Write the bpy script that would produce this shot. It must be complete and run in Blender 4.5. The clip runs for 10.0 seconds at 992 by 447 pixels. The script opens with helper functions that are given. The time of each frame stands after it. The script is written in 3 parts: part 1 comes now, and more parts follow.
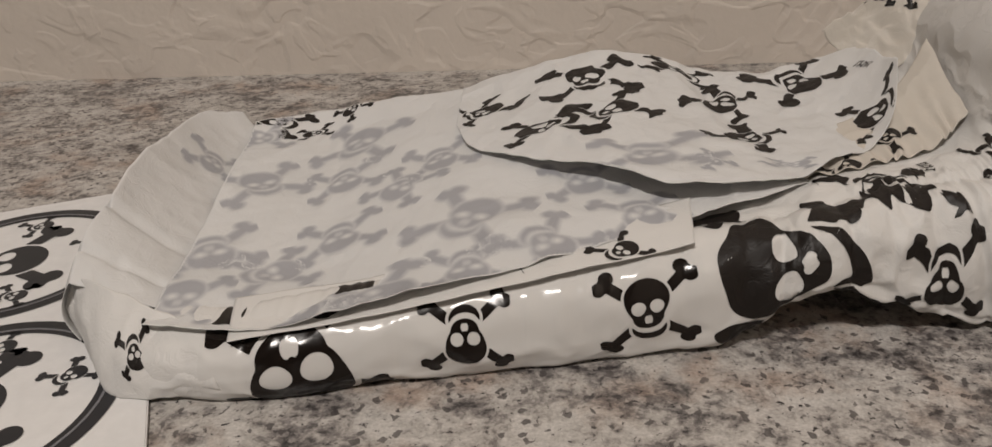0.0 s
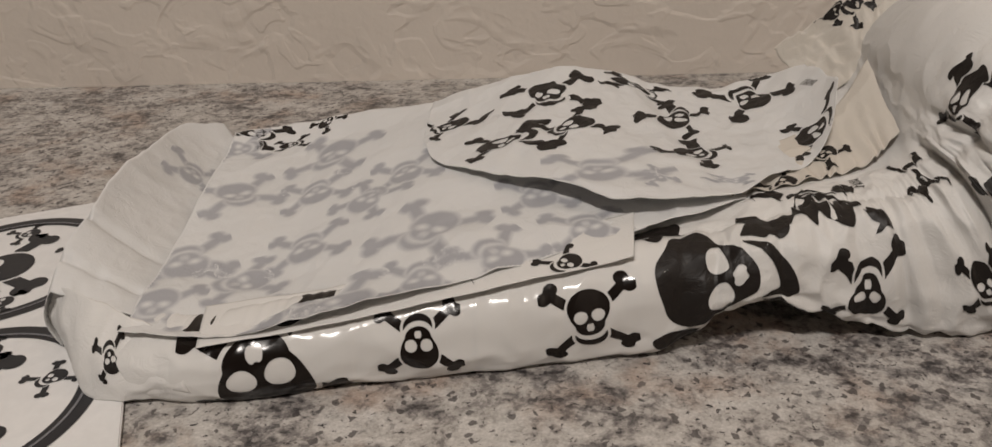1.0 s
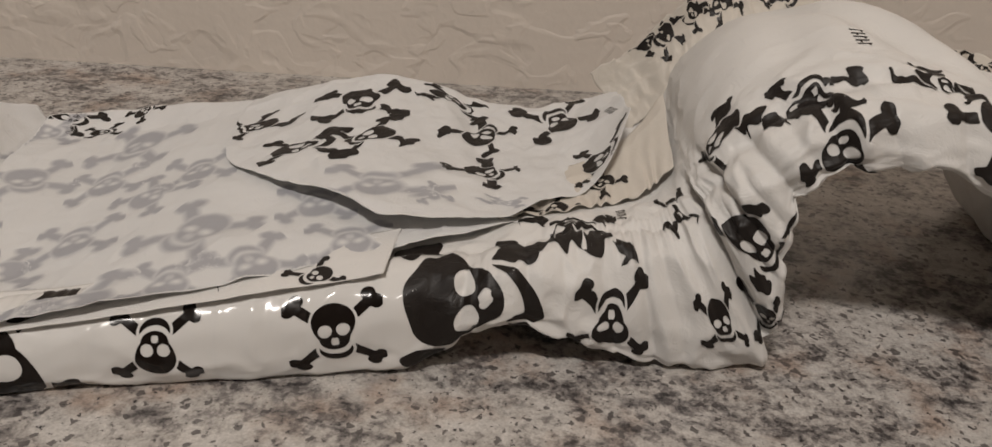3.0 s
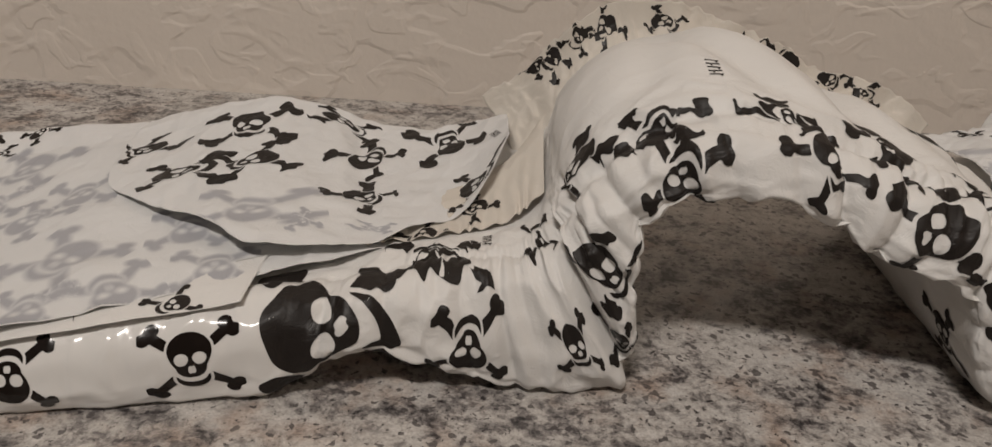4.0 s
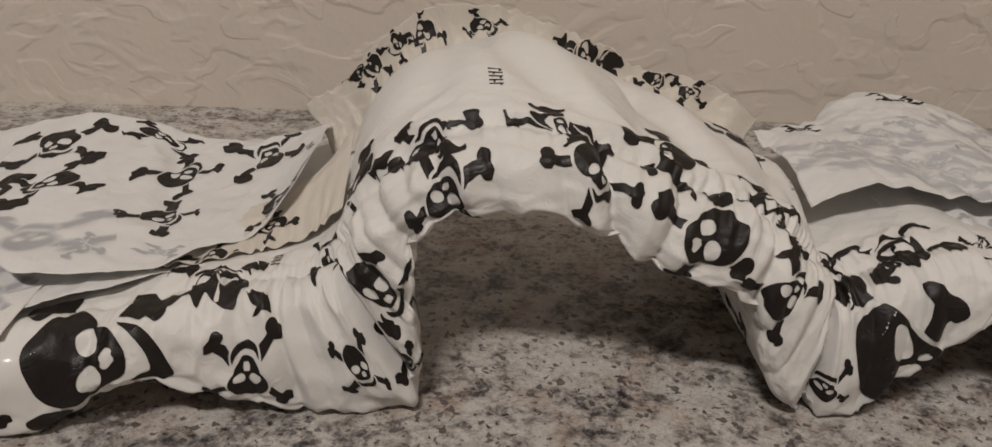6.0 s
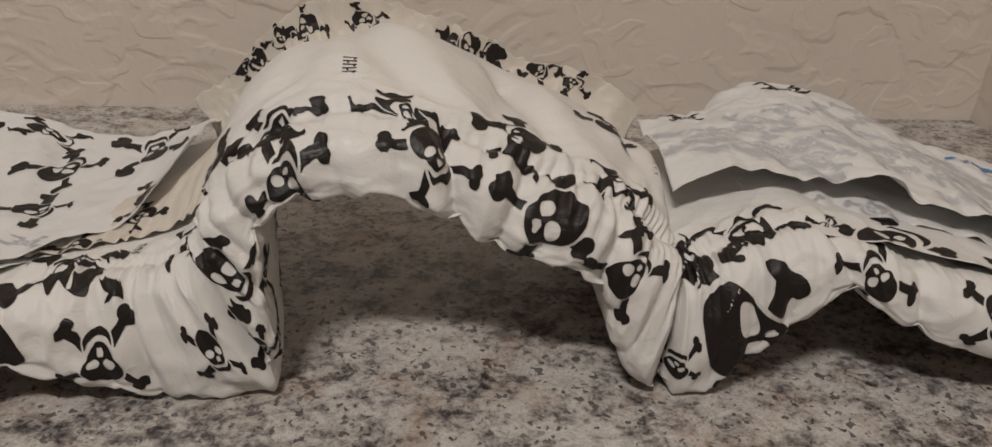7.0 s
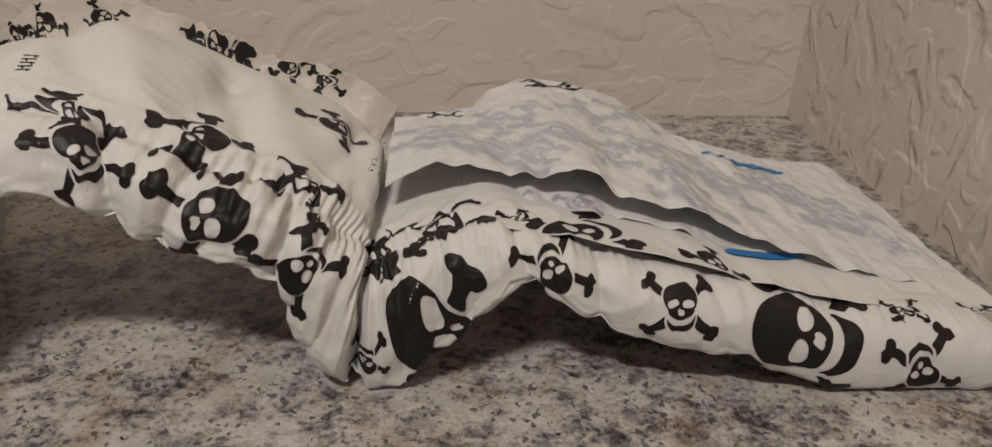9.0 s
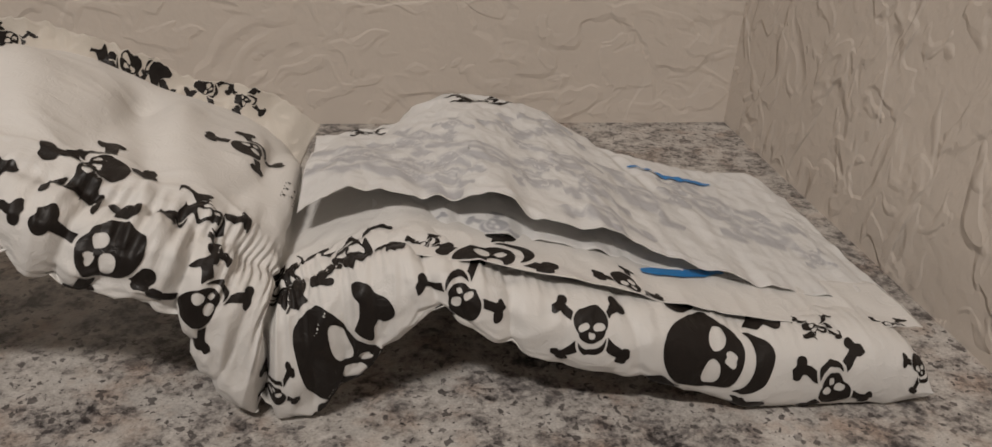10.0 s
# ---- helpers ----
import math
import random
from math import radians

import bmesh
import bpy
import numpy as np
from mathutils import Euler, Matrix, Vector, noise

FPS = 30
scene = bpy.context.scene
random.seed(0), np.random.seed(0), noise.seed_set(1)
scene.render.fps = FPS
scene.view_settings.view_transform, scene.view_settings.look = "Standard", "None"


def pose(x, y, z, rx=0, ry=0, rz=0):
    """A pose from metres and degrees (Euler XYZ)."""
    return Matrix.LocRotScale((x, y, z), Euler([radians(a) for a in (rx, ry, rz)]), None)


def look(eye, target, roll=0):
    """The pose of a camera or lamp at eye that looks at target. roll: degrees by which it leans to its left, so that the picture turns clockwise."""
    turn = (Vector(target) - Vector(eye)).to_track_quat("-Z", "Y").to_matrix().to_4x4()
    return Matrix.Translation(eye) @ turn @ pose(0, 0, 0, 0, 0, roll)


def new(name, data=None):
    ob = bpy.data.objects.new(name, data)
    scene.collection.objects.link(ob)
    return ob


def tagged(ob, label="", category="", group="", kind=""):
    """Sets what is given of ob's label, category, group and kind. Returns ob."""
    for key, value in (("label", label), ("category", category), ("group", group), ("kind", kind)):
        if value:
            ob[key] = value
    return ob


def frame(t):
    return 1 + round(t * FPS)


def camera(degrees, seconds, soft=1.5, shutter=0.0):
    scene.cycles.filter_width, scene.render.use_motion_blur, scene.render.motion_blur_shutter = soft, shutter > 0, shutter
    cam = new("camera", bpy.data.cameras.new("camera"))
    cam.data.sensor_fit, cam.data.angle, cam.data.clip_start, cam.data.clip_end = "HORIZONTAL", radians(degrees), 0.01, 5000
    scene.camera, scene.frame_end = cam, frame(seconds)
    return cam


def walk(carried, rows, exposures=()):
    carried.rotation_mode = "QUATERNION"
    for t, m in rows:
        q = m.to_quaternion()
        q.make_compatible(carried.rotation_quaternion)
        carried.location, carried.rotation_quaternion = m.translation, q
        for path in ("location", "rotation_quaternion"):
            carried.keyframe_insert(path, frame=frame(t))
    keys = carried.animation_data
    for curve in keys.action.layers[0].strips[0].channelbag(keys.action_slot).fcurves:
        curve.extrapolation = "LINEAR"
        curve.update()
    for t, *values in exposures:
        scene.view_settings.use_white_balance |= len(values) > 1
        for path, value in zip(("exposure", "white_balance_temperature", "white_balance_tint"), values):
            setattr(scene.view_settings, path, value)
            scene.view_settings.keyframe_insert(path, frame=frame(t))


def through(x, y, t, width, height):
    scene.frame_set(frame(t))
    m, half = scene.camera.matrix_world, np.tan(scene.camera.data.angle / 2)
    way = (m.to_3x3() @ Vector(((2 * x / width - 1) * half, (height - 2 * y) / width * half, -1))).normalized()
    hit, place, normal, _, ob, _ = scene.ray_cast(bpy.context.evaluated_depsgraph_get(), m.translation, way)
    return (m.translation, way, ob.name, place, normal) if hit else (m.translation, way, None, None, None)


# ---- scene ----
cam = camera(62.0, 10.0)
PATH = [
    (0, (1.204, 1.192, 0.173), (1.019, 2.968, -0.73), -3.1),
    (0.5, (1.215, 1.187, 0.184), (1.026, 2.959, -0.724), -3.2),
    (1, (1.223, 1.179, 0.187), (1.038, 2.949, -0.725), -3.0),
    (1.5, (1.234, 1.18, 0.197), (1.056, 2.946, -0.726), -2.5),
    (2, (1.255, 1.181, 0.196), (1.105, 2.949, -0.726), -1.9),
    (2.5, (1.268, 1.184, 0.197), (1.161, 2.953, -0.73), 0.4),
    (3, (1.29, 1.186, 0.194), (1.253, 2.961, -0.728), 3.0),
    (3.2, (1.299, 1.186, 0.2), (1.296, 2.963, -0.718), 3.8),
    (4.5, (1.356, 1.19, 0.208), (1.376, 2.97, -0.705), 3.3),
    (5, (1.376, 1.196, 0.209), (1.414, 2.975, -0.705), 2.9),
    (5.5, (1.396, 1.196, 0.207), (1.455, 2.973, -0.709), 2.7),
    (5.7, (1.399, 1.2, 0.211), (1.473, 2.966, -0.725), 2.7),
    (6.8, (1.44, 1.186, 0.22), (1.584, 2.957, -0.699), 2.7),
    (7, (1.455, 1.186, 0.214), (1.589, 2.957, -0.705), 2.4),
    (7.5, (1.49, 1.192, 0.209), (1.63, 2.964, -0.708), 2.3),
    (8, (1.52, 1.184, 0.212), (1.679, 2.955, -0.703), 2.4),
    (8.5, (1.543, 1.179, 0.212), (1.722, 2.948, -0.703), 2.6),
    (9, (1.564, 1.175, 0.218), (1.787, 2.939, -0.697), 3.0),
    (9.5, (1.58, 1.173, 0.219), (1.845, 2.929, -0.7), 3.2),
    (10, (1.589, 1.18, 0.229), (1.881, 2.93, -0.695), 3.1),
]
walk(cam, [(t, look(eye, target, roll)) for t, eye, target, roll in PATH])

# ---- world, lamps and exposure ----
scene.view_settings.exposure = 0.0
world = bpy.data.worlds.new("room_air")
scene.world = world
world.use_nodes = True
world.node_tree.nodes["Background"].inputs[0].default_value = (1.0, 0.93, 0.86, 1)
world.node_tree.nodes["Background"].inputs[1].default_value = 0.002


def area_lamp(name, eye, target, size, watts, colour):
    data = bpy.data.lights.new(name, "AREA")
    data.shape, data.size, data.size_y, data.energy, data.color = "RECTANGLE", size, 0.10, watts, colour
    ob = new(name, data)
    ob.matrix_world = look(eye, target)
    return ob


area_lamp("ceiling_lamp", (1.00, 0.42, 1.78), (1.45, 1.50, 0.0), 0.42, 25.7, (1.0, 0.925, 0.86))


# ---- materials ----
def material(name):
    m = bpy.data.materials.new(name)
    m.use_nodes = True
    nt = m.node_tree
    return m, nt, nt.nodes["Principled BSDF"]


def node(nt, kind, **values):
    n = nt.nodes.new(kind)
    for key, value in values.items():
        n.inputs[key.replace("_", " ")].default_value = value
    return n


def ramp(nt, fac, stops):
    n = nt.nodes.new("ShaderNodeValToRGB")
    el = n.color_ramp.elements
    while len(el) < len(stops):
        el.new(0.5)
    for e, (p, c) in zip(el, stops):
        e.position, e.color = p, (*c, 1)
    nt.links.new(fac, n.inputs[0])
    return n.outputs[0]


def mix(nt, fac, a, b, kind="MIX"):
    n = nt.nodes.new("ShaderNodeMix")
    n.data_type, n.blend_type = "RGBA", kind
    for sock, value in ((n.inputs[0], fac), (n.inputs[6], a), (n.inputs[7], b)):
        if isinstance(value, (int, float)):
            sock.default_value = value
        elif isinstance(value, tuple):
            sock.default_value = (*value, 1)
        else:
            nt.links.new(value, sock)
    return n.outputs[2]


def coords(nt, scale=(1, 1, 1), turn=0.0):
    tc = nt.nodes.new("ShaderNodeTexCoord")
    mp = nt.nodes.new("ShaderNodeMapping")
    mp.inputs["Scale"].default_value = scale
    mp.inputs["Rotation"].default_value = (0, 0, turn)
    nt.links.new(tc.outputs["Object"], mp.inputs[0])
    return mp.outputs[0]


def tex_noise(nt, vec, scale, detail=4.0, rough=0.55, distort=0.0):
    n = node(nt, "ShaderNodeTexNoise", Scale=scale, Detail=detail, Roughness=rough, Distortion=distort)
    nt.links.new(vec, n.inputs["Vector"])
    return n.outputs[0]


def bump(nt, bsdf, heights, strength, distance):
    n = node(nt, "ShaderNodeBump", Strength=strength, Distance=distance)
    nt.links.new(heights, n.inputs["Height"])
    nt.links.new(n.outputs[0], bsdf.inputs["Normal"])
    return n


def add(nt, a, b, ka=1.0, kb=1.0):
    m1 = nt.nodes.new("ShaderNodeMath")
    m1.operation = "MULTIPLY"
    nt.links.new(a, m1.inputs[0])
    m1.inputs[1].default_value = ka
    m2 = nt.nodes.new("ShaderNodeMath")
    m2.operation = "MULTIPLY_ADD"
    nt.links.new(b, m2.inputs[0])
    m2.inputs[1].default_value = kb
    nt.links.new(m1.outputs[0], m2.inputs[2])
    return m2.outputs[0]


def granite_material():
    m, nt, bsdf = material("granite")
    v = coords(nt)
    w = coords(nt, (0.92, 1.12, 1.0), 0.35)
    cloud = tex_noise(nt, w, 20.0, 3.0, 0.55)
    blotch = tex_noise(nt, w, 92.0, 6.0, 0.70, 0.35)
    crystal = tex_noise(nt, v, 330.0, 4.0, 0.68, 0.3)
    grain = tex_noise(nt, v, 900.0, 3.0, 0.65)
    tint = tex_noise(nt, v, 30.0, 4.0, 0.6)
    vein = tex_noise(nt, w, 40.0, 5.0, 0.62, 0.6)
    warp = nt.nodes.new("ShaderNodeVectorMath")
    warp.operation = "MULTIPLY_ADD"
    wobble = node(nt, "ShaderNodeTexNoise", Scale=240.0, Detail=2.0)
    nt.links.new(v, wobble.inputs["Vector"])
    nt.links.new(wobble.outputs["Color"], warp.inputs[0])
    warp.inputs[1].default_value = (0.004, 0.004, 0.004)
    nt.links.new(v, warp.inputs[2])
    cells = node(nt, "ShaderNodeTexVoronoi", Scale=420.0, Randomness=1.0)
    nt.links.new(warp.outputs[0], cells.inputs["Vector"])
    facet = nt.nodes.new("ShaderNodeSeparateColor")
    nt.links.new(cells.outputs["Color"], facet.inputs[0])
    mixed = add(nt, add(nt, blotch, crystal, 0.56, 0.20), add(nt, cloud, facet.outputs[0], 0.27, 0.055), 1.0, 1.0)
    base = ramp(nt, mixed, [(0.405, (0.030, 0.027, 0.028)), (0.445, (0.085, 0.077, 0.075)), (0.478, (0.185, 0.170, 0.163)), (0.515, (0.29, 0.268, 0.252)), (0.545, (0.42, 0.392, 0.363)), (0.635, (0.60, 0.57, 0.535))])
    pale = mix(nt, ramp(nt, vein, [(0.53, (0, 0, 0)), (0.63, (0.7, 0.7, 0.7))]), base, (0.60, 0.574, 0.54))
    brown = mix(nt, ramp(nt, tint, [(0.52, (0, 0, 0)), (0.68, (0.75, 0.75, 0.75))]), pale, (0.74, 0.58, 0.49), "MULTIPLY")
    flecks = mix(nt, ramp(nt, crystal, [(0.345, (1, 1, 1)), (0.385, (0, 0, 0))]), brown, (0.032, 0.027, 0.029))
    specks = mix(nt, ramp(nt, facet.outputs[1], [(0.93, (0, 0, 0)), (0.95, (0.8, 0.8, 0.8))]), flecks, (0.07, 0.06, 0.06))
    fine = mix(nt, 0.45, specks, ramp(nt, grain, [(0.3, (0.36, 0.36, 0.36)), (0.7, (1.05, 1.05, 1.05))]), "MULTIPLY")
    nt.links.new(fine, bsdf.inputs["Base Color"])
    bsdf.inputs["Roughness"].default_value = 0.30
    bump(nt, bsdf, grain, 0.06, 0.001)
    return m


def plaster_material(name, turn, stretch, relief=0.36):
    m, nt, bsdf = material(name)
    v = coords(nt, stretch, turn)
    stroke = tex_noise(nt, v, 12.0, 3.0, 0.5, 0.6)
    islands = ramp(nt, stroke, [(0.47, (0, 0, 0)), (0.51, (1, 1, 1))])
    scrape = tex_noise(nt, v, 30.0, 2.0, 0.45, 1.0)
    ridge = ramp(nt, scrape, [(0.52, (0, 0, 0)), (0.60, (1, 1, 1))])
    fine = tex_noise(nt, coords(nt), 130.0, 2.0, 0.5)
    stain = tex_noise(nt, coords(nt), 7.0, 3.0, 0.5)
    colour = mix(nt, stain, (0.62, 0.555, 0.49), (0.69, 0.62, 0.55))
    nt.links.new(colour, bsdf.inputs["Base Color"])
    bsdf.inputs["Roughness"].default_value = 0.62
    height = add(nt, add(nt, islands, ridge, 0.34, 0.20), fine, 1.0, 0.22)
    bump(nt, bsdf, height, relief, 0.005)
    return m


def film_material(name, colour, rough, through=0.0, warm=None, crinkle=0.25, ink=None):
    m, nt, bsdf = material(name)
    v = coords(nt)
    cloud = tex_noise(nt, v, 30.0, 3.0, 0.5)
    fibre = tex_noise(nt, v, 900.0, 2.0, 0.6)
    crease = tex_noise(nt, v, 85.0, 4.0, 0.62, 1.2)
    other = warm or tuple(c * 0.93 for c in colour)
    tone = mix(nt, cloud, colour, other)
    if ink:
        mask = nt.nodes.new("ShaderNodeAttribute")
        mask.attribute_name = "ink"
        tone = mix(nt, ramp(nt, mask.outputs["Fac"], [(0.12, (0, 0, 0)), (0.88, (1, 1, 1))]), tone, ink)
    nt.links.new(tone, bsdf.inputs["Base Color"])
    nt.links.new(ramp(nt, crease, [(0.3, (rough * 0.8,) * 3), (0.7, (min(1.0, rough * 1.25),) * 3)]), bsdf.inputs["Roughness"])
    ridge = nt.nodes.new("ShaderNodeMath")
    ridge.operation = "PINGPONG"
    ridge.inputs[1].default_value = 0.09
    nt.links.new(crease, ridge.inputs[0])
    bump(nt, bsdf, add(nt, add(nt, crease, ridge.outputs[0], 0.7, 1.6), fibre, 1.0, 0.08), crinkle, 0.0016)
    bsdf.inputs["Specular IOR Level"].default_value = 0.32
    if through:
        out = nt.nodes["Material Output"]
        tl = nt.nodes.new("ShaderNodeBsdfTranslucent")
        nt.links.new(tone, tl.inputs[0])
        mx = nt.nodes.new("ShaderNodeMixShader")
        mx.inputs[0].default_value = through
        nt.links.new(bsdf.outputs[0], mx.inputs[1])
        nt.links.new(tl.outputs[0], mx.inputs[2])
        nt.links.new(mx.outputs[0], out.inputs[0])
    return m


def plain_material(name, colour, rough):
    m, nt, bsdf = material(name)
    v = coords(nt)
    n = tex_noise(nt, v, 160.0, 4.0, 0.6)
    nt.links.new(mix(nt, n, colour, tuple(c * 0.82 for c in colour)), bsdf.inputs["Base Color"])
    bsdf.inputs["Roughness"].default_value = rough
    bump(nt, bsdf, n, 0.08, 0.001)
    return m


GRANITE = granite_material()
WALL = plaster_material("plaster", 0.0, (1.0, 1.0, 1.3), 0.42)
WALL_SIDE = plaster_material("plaster_side", 0.0, (1.0, 1.35, 0.95), 0.75)
SHELL = film_material("white_film", (0.67, 0.655, 0.632), 0.50, 0.0, None, 0.34)
LINER = film_material("white_liner", (0.83, 0.825, 0.815), 0.55, 0.26, None, 0.42)
CUFF = film_material("cuff_liner", (0.68, 0.63, 0.56), 0.6, 0.15, None, 0.30)
INK = film_material("black_ink", (0.0125, 0.0092, 0.0076), 0.48, 0.0, None, 0.34)
TAPE_FILM = film_material("glossy_film", (0.67, 0.655, 0.632), 0.15, 0.0, None, 0.02)
TAPE_INK = film_material("glossy_ink", (0.0125, 0.0092, 0.0076), 0.16, 0.0, None, 0.03)
INK_BEHIND = film_material("ink_seen_behind_film", (0.83, 0.825, 0.815), 0.55, 0.26, None, 0.42, (0.47, 0.47, 0.495))
SHOW_FAINT = film_material("ink_seen_through_layers", (0.83, 0.825, 0.815), 0.55, 0.26, None, 0.42, (0.56, 0.56, 0.58))
BLUE = plain_material("blue_tape", (0.03, 0.22, 0.55), 0.4)
PAPER = plain_material("white_card", (0.78, 0.77, 0.76), 0.5)
CARD_INK = plain_material("card_ink", (0.018, 0.019, 0.023), 0.45)
CARD_GREY = plain_material("card_grey", (0.20, 0.20, 0.215), 0.45)
# near-black for unseen room surfaces, so little light bounces into the shadows
ROOM_DARK = plain_material("room_dark", (0.085, 0.082, 0.08), 0.7)


# ---- mesh helpers ----
def hang(ob, parent):
    ob.parent = parent
    if parent is not None and parent.type == "EMPTY":
        ob.matrix_parent_inverse = Matrix.Translation(-parent.location)


def mesh_object(name, verts, faces, mat, parent=None, smooth=True):
    me = bpy.data.meshes.new(name)
    me.from_pydata([tuple(map(float, v)) for v in verts], [], faces)
    me.materials.append(mat)
    if smooth:
        me.polygons.foreach_set("use_smooth", [True] * len(me.polygons))
    me.update()
    ob = new(name, me)
    hang(ob, parent)
    return ob


def grid_faces(n, m, closed=False):
    faces = []
    for i in range(n - 1):
        for j in range(m if closed else m - 1):
            k = (j + 1) % m
            faces.append((i * m + j, i * m + k, (i + 1) * m + k, (i + 1) * m + j))
    return faces


def box(name, lo, hi, mat, parent=None, bevel=0.0):
    bm = bmesh.new()
    bmesh.ops.create_cube(bm, size=1.0)
    for v in bm.verts:
        v.co = [lo[i] + (v.co[i] + 0.5) * (hi[i] - lo[i]) for i in range(3)]
    if bevel:
        bmesh.ops.bevel(bm, geom=bm.edges[:], offset=bevel, segments=3, affect="EDGES", profile=0.5)
    me = bpy.data.meshes.new(name)
    bm.to_mesh(me)
    bm.free()
    me.materials.append(mat)
    ob = new(name, me)
    ob.parent = parent
    return ob


def spline(nodes, q):
    """Smooth curve through nodes (q, value...), sampled at q."""
    a = np.array(nodes, float)
    x, y = a[:, 0], a[:, 1:]
    d = np.gradient(y, x, axis=0)
    k = np.clip(np.searchsorted(x, q, side="right") - 1, 0, len(x) - 2)
    h = x[k + 1] - x[k]
    t = (q - x[k]) / h
    t, h = t[..., None], h[..., None]
    out = (2 * t**3 - 3 * t**2 + 1) * y[k] + (t**3 - 2 * t**2 + t) * h * d[k] + (3 * t**2 - 2 * t**3) * y[k + 1] + (t**3 - t**2) * h * d[k + 1]
    return out[..., 0] if out.shape[-1] == 1 else out


LATTICE = np.random.RandomState(7).rand(256, 256)


def vnoise(x, y):
    """Value noise, -1 to 1."""
    x, y = np.asarray(x, float), np.asarray(y, float)
    i, j = np.floor(x).astype(int), np.floor(y).astype(int)
    u, v = x - i, y - j
    u, v = u * u * (3 - 2 * u), v * v * (3 - 2 * v)
    g = lambda a, b: LATTICE[a % 256, b % 256]
    return 2 * (g(i, j) * (1 - u) * (1 - v) + g(i + 1, j) * u * (1 - v) + g(i, j + 1) * (1 - u) * v + g(i + 1, j + 1) * u * v) - 1


def fnoise(x, y, octaves=3):
    return sum(vnoise(x * 2**k + 17 * k, y * 2**k + 31 * k) / 2**k for k in range(octaves))


def normals(P):
    a = np.gradient(P, axis=0)
    b = np.gradient(P, axis=1)
    n = np.cross(a, b)
    return n / np.maximum(np.linalg.norm(n, axis=2, keepdims=True), 1e-12)


class Sheet:
    """A surface of points on a grid, u along and v across, both 0 to 1."""

    def __init__(self, P, flip=False):
        self.P = P
        self.N = normals(P) * (-1 if flip else 1)

    def build(self, name, mat, parent, closed=False, thick=0.0):
        n, m, _ = self.P.shape
        ob = mesh_object(name, self.P.reshape(-1, 3), grid_faces(n, m, closed), mat, parent)
        if thick:
            mod = ob.modifiers.new("thickness", "SOLIDIFY")
            mod.thickness, mod.offset = thick, 0.0
        return ob

    def sample(self, A, u, v):
        n, m, _ = A.shape
        x, y = np.clip(u, 0, 1) * (n - 1), np.clip(v, 0, 1) * (m - 1)
        i, j = np.minimum(x.astype(int), n - 2), np.minimum(y.astype(int), m - 2)
        a, b = (x - i)[..., None], (y - j)[..., None]
        return A[i, j] * (1 - a) * (1 - b) + A[i + 1, j] * a * (1 - b) + A[i, j + 1] * (1 - a) * b + A[i + 1, j + 1] * a * b

    def drape(self, pts, u, v, size, turn, squash=1.0, lift=0.0003, crush=0.0):
        """Lay flat points (unit square, -1 to 1) on the sheet round (u, v)."""
        n, m, _ = self.P.shape
        i, j = int(round(u * (n - 1))), int(round(v * (m - 1)))
        r, c = max(2, n // 60), max(2, m // 40)
        i0, i1, j0, j1 = max(i - r, 0), min(i + r, n - 1), max(j - c, 0), min(j + c, m - 1)
        pu = (self.P[i1, j] - self.P[i0, j]) / (i1 - i0) * (n - 1)
        pv = (self.P[i, j1] - self.P[i, j0]) / (j1 - j0) * (m - 1)
        lu = np.linalg.norm(pu)
        e1 = pu / lu
        shear = pv @ e1
        lv = np.linalg.norm(pv - shear * e1)
        ca, sa = math.cos(radians(turn)), math.sin(radians(turn))
        a = (pts[:, 0] * squash * ca - pts[:, 1] * sa) * size * 0.5
        b = (pts[:, 0] * squash * sa + pts[:, 1] * ca) * size * 0.5
        if crush:
            ph = 40 * u + 9 * v
            a, b = a + crush * size * vnoise(a / size * 9 + ph, b / size * 3 + 5), b + crush * size * vnoise(a / size * 13 + ph, b / size * 3 + 55)
        vv = v + b / lv
        uu = u + (a - b / lv * shear) / lu
        keep = (uu > 0.002) & (uu < 0.998) & (vv > 0.002) & (vv < 0.998)
        return self.sample(self.P, uu, vv) + self.sample(self.N, uu, vv) * lift, keep


# ---- skull and crossbones prints ----
def ell(x, y, cx, cy, rx, ry):
    return (np.sqrt(((x - cx) / rx) ** 2 + ((y - cy) / ry) ** 2) - 1) * min(rx, ry)


def capsule(x, y, ax, ay, bx, by, r):
    px, py, dx, dy = x - ax, y - ay, bx - ax, by - ay
    h = np.clip((px * dx + py * dy) / (dx * dx + dy * dy), 0, 1)
    return np.hypot(px - dx * h, py - dy * h) - r


def bone(x, y, ax, ay, bx, by, r):
    f = capsule(x, y, ax, ay, bx, by, r)
    d = math.hypot(bx - ax, by - ay)
    nx, ny = -(by - ay) / d, (bx - ax) / d
    for px, py in ((ax, ay), (bx, by)):
        for k in (-1, 1):
            f = np.minimum(f, np.hypot(x - px - k * nx * r * 1.15, y - py - k * ny * r * 1.15) - r * 1.32)
    return f


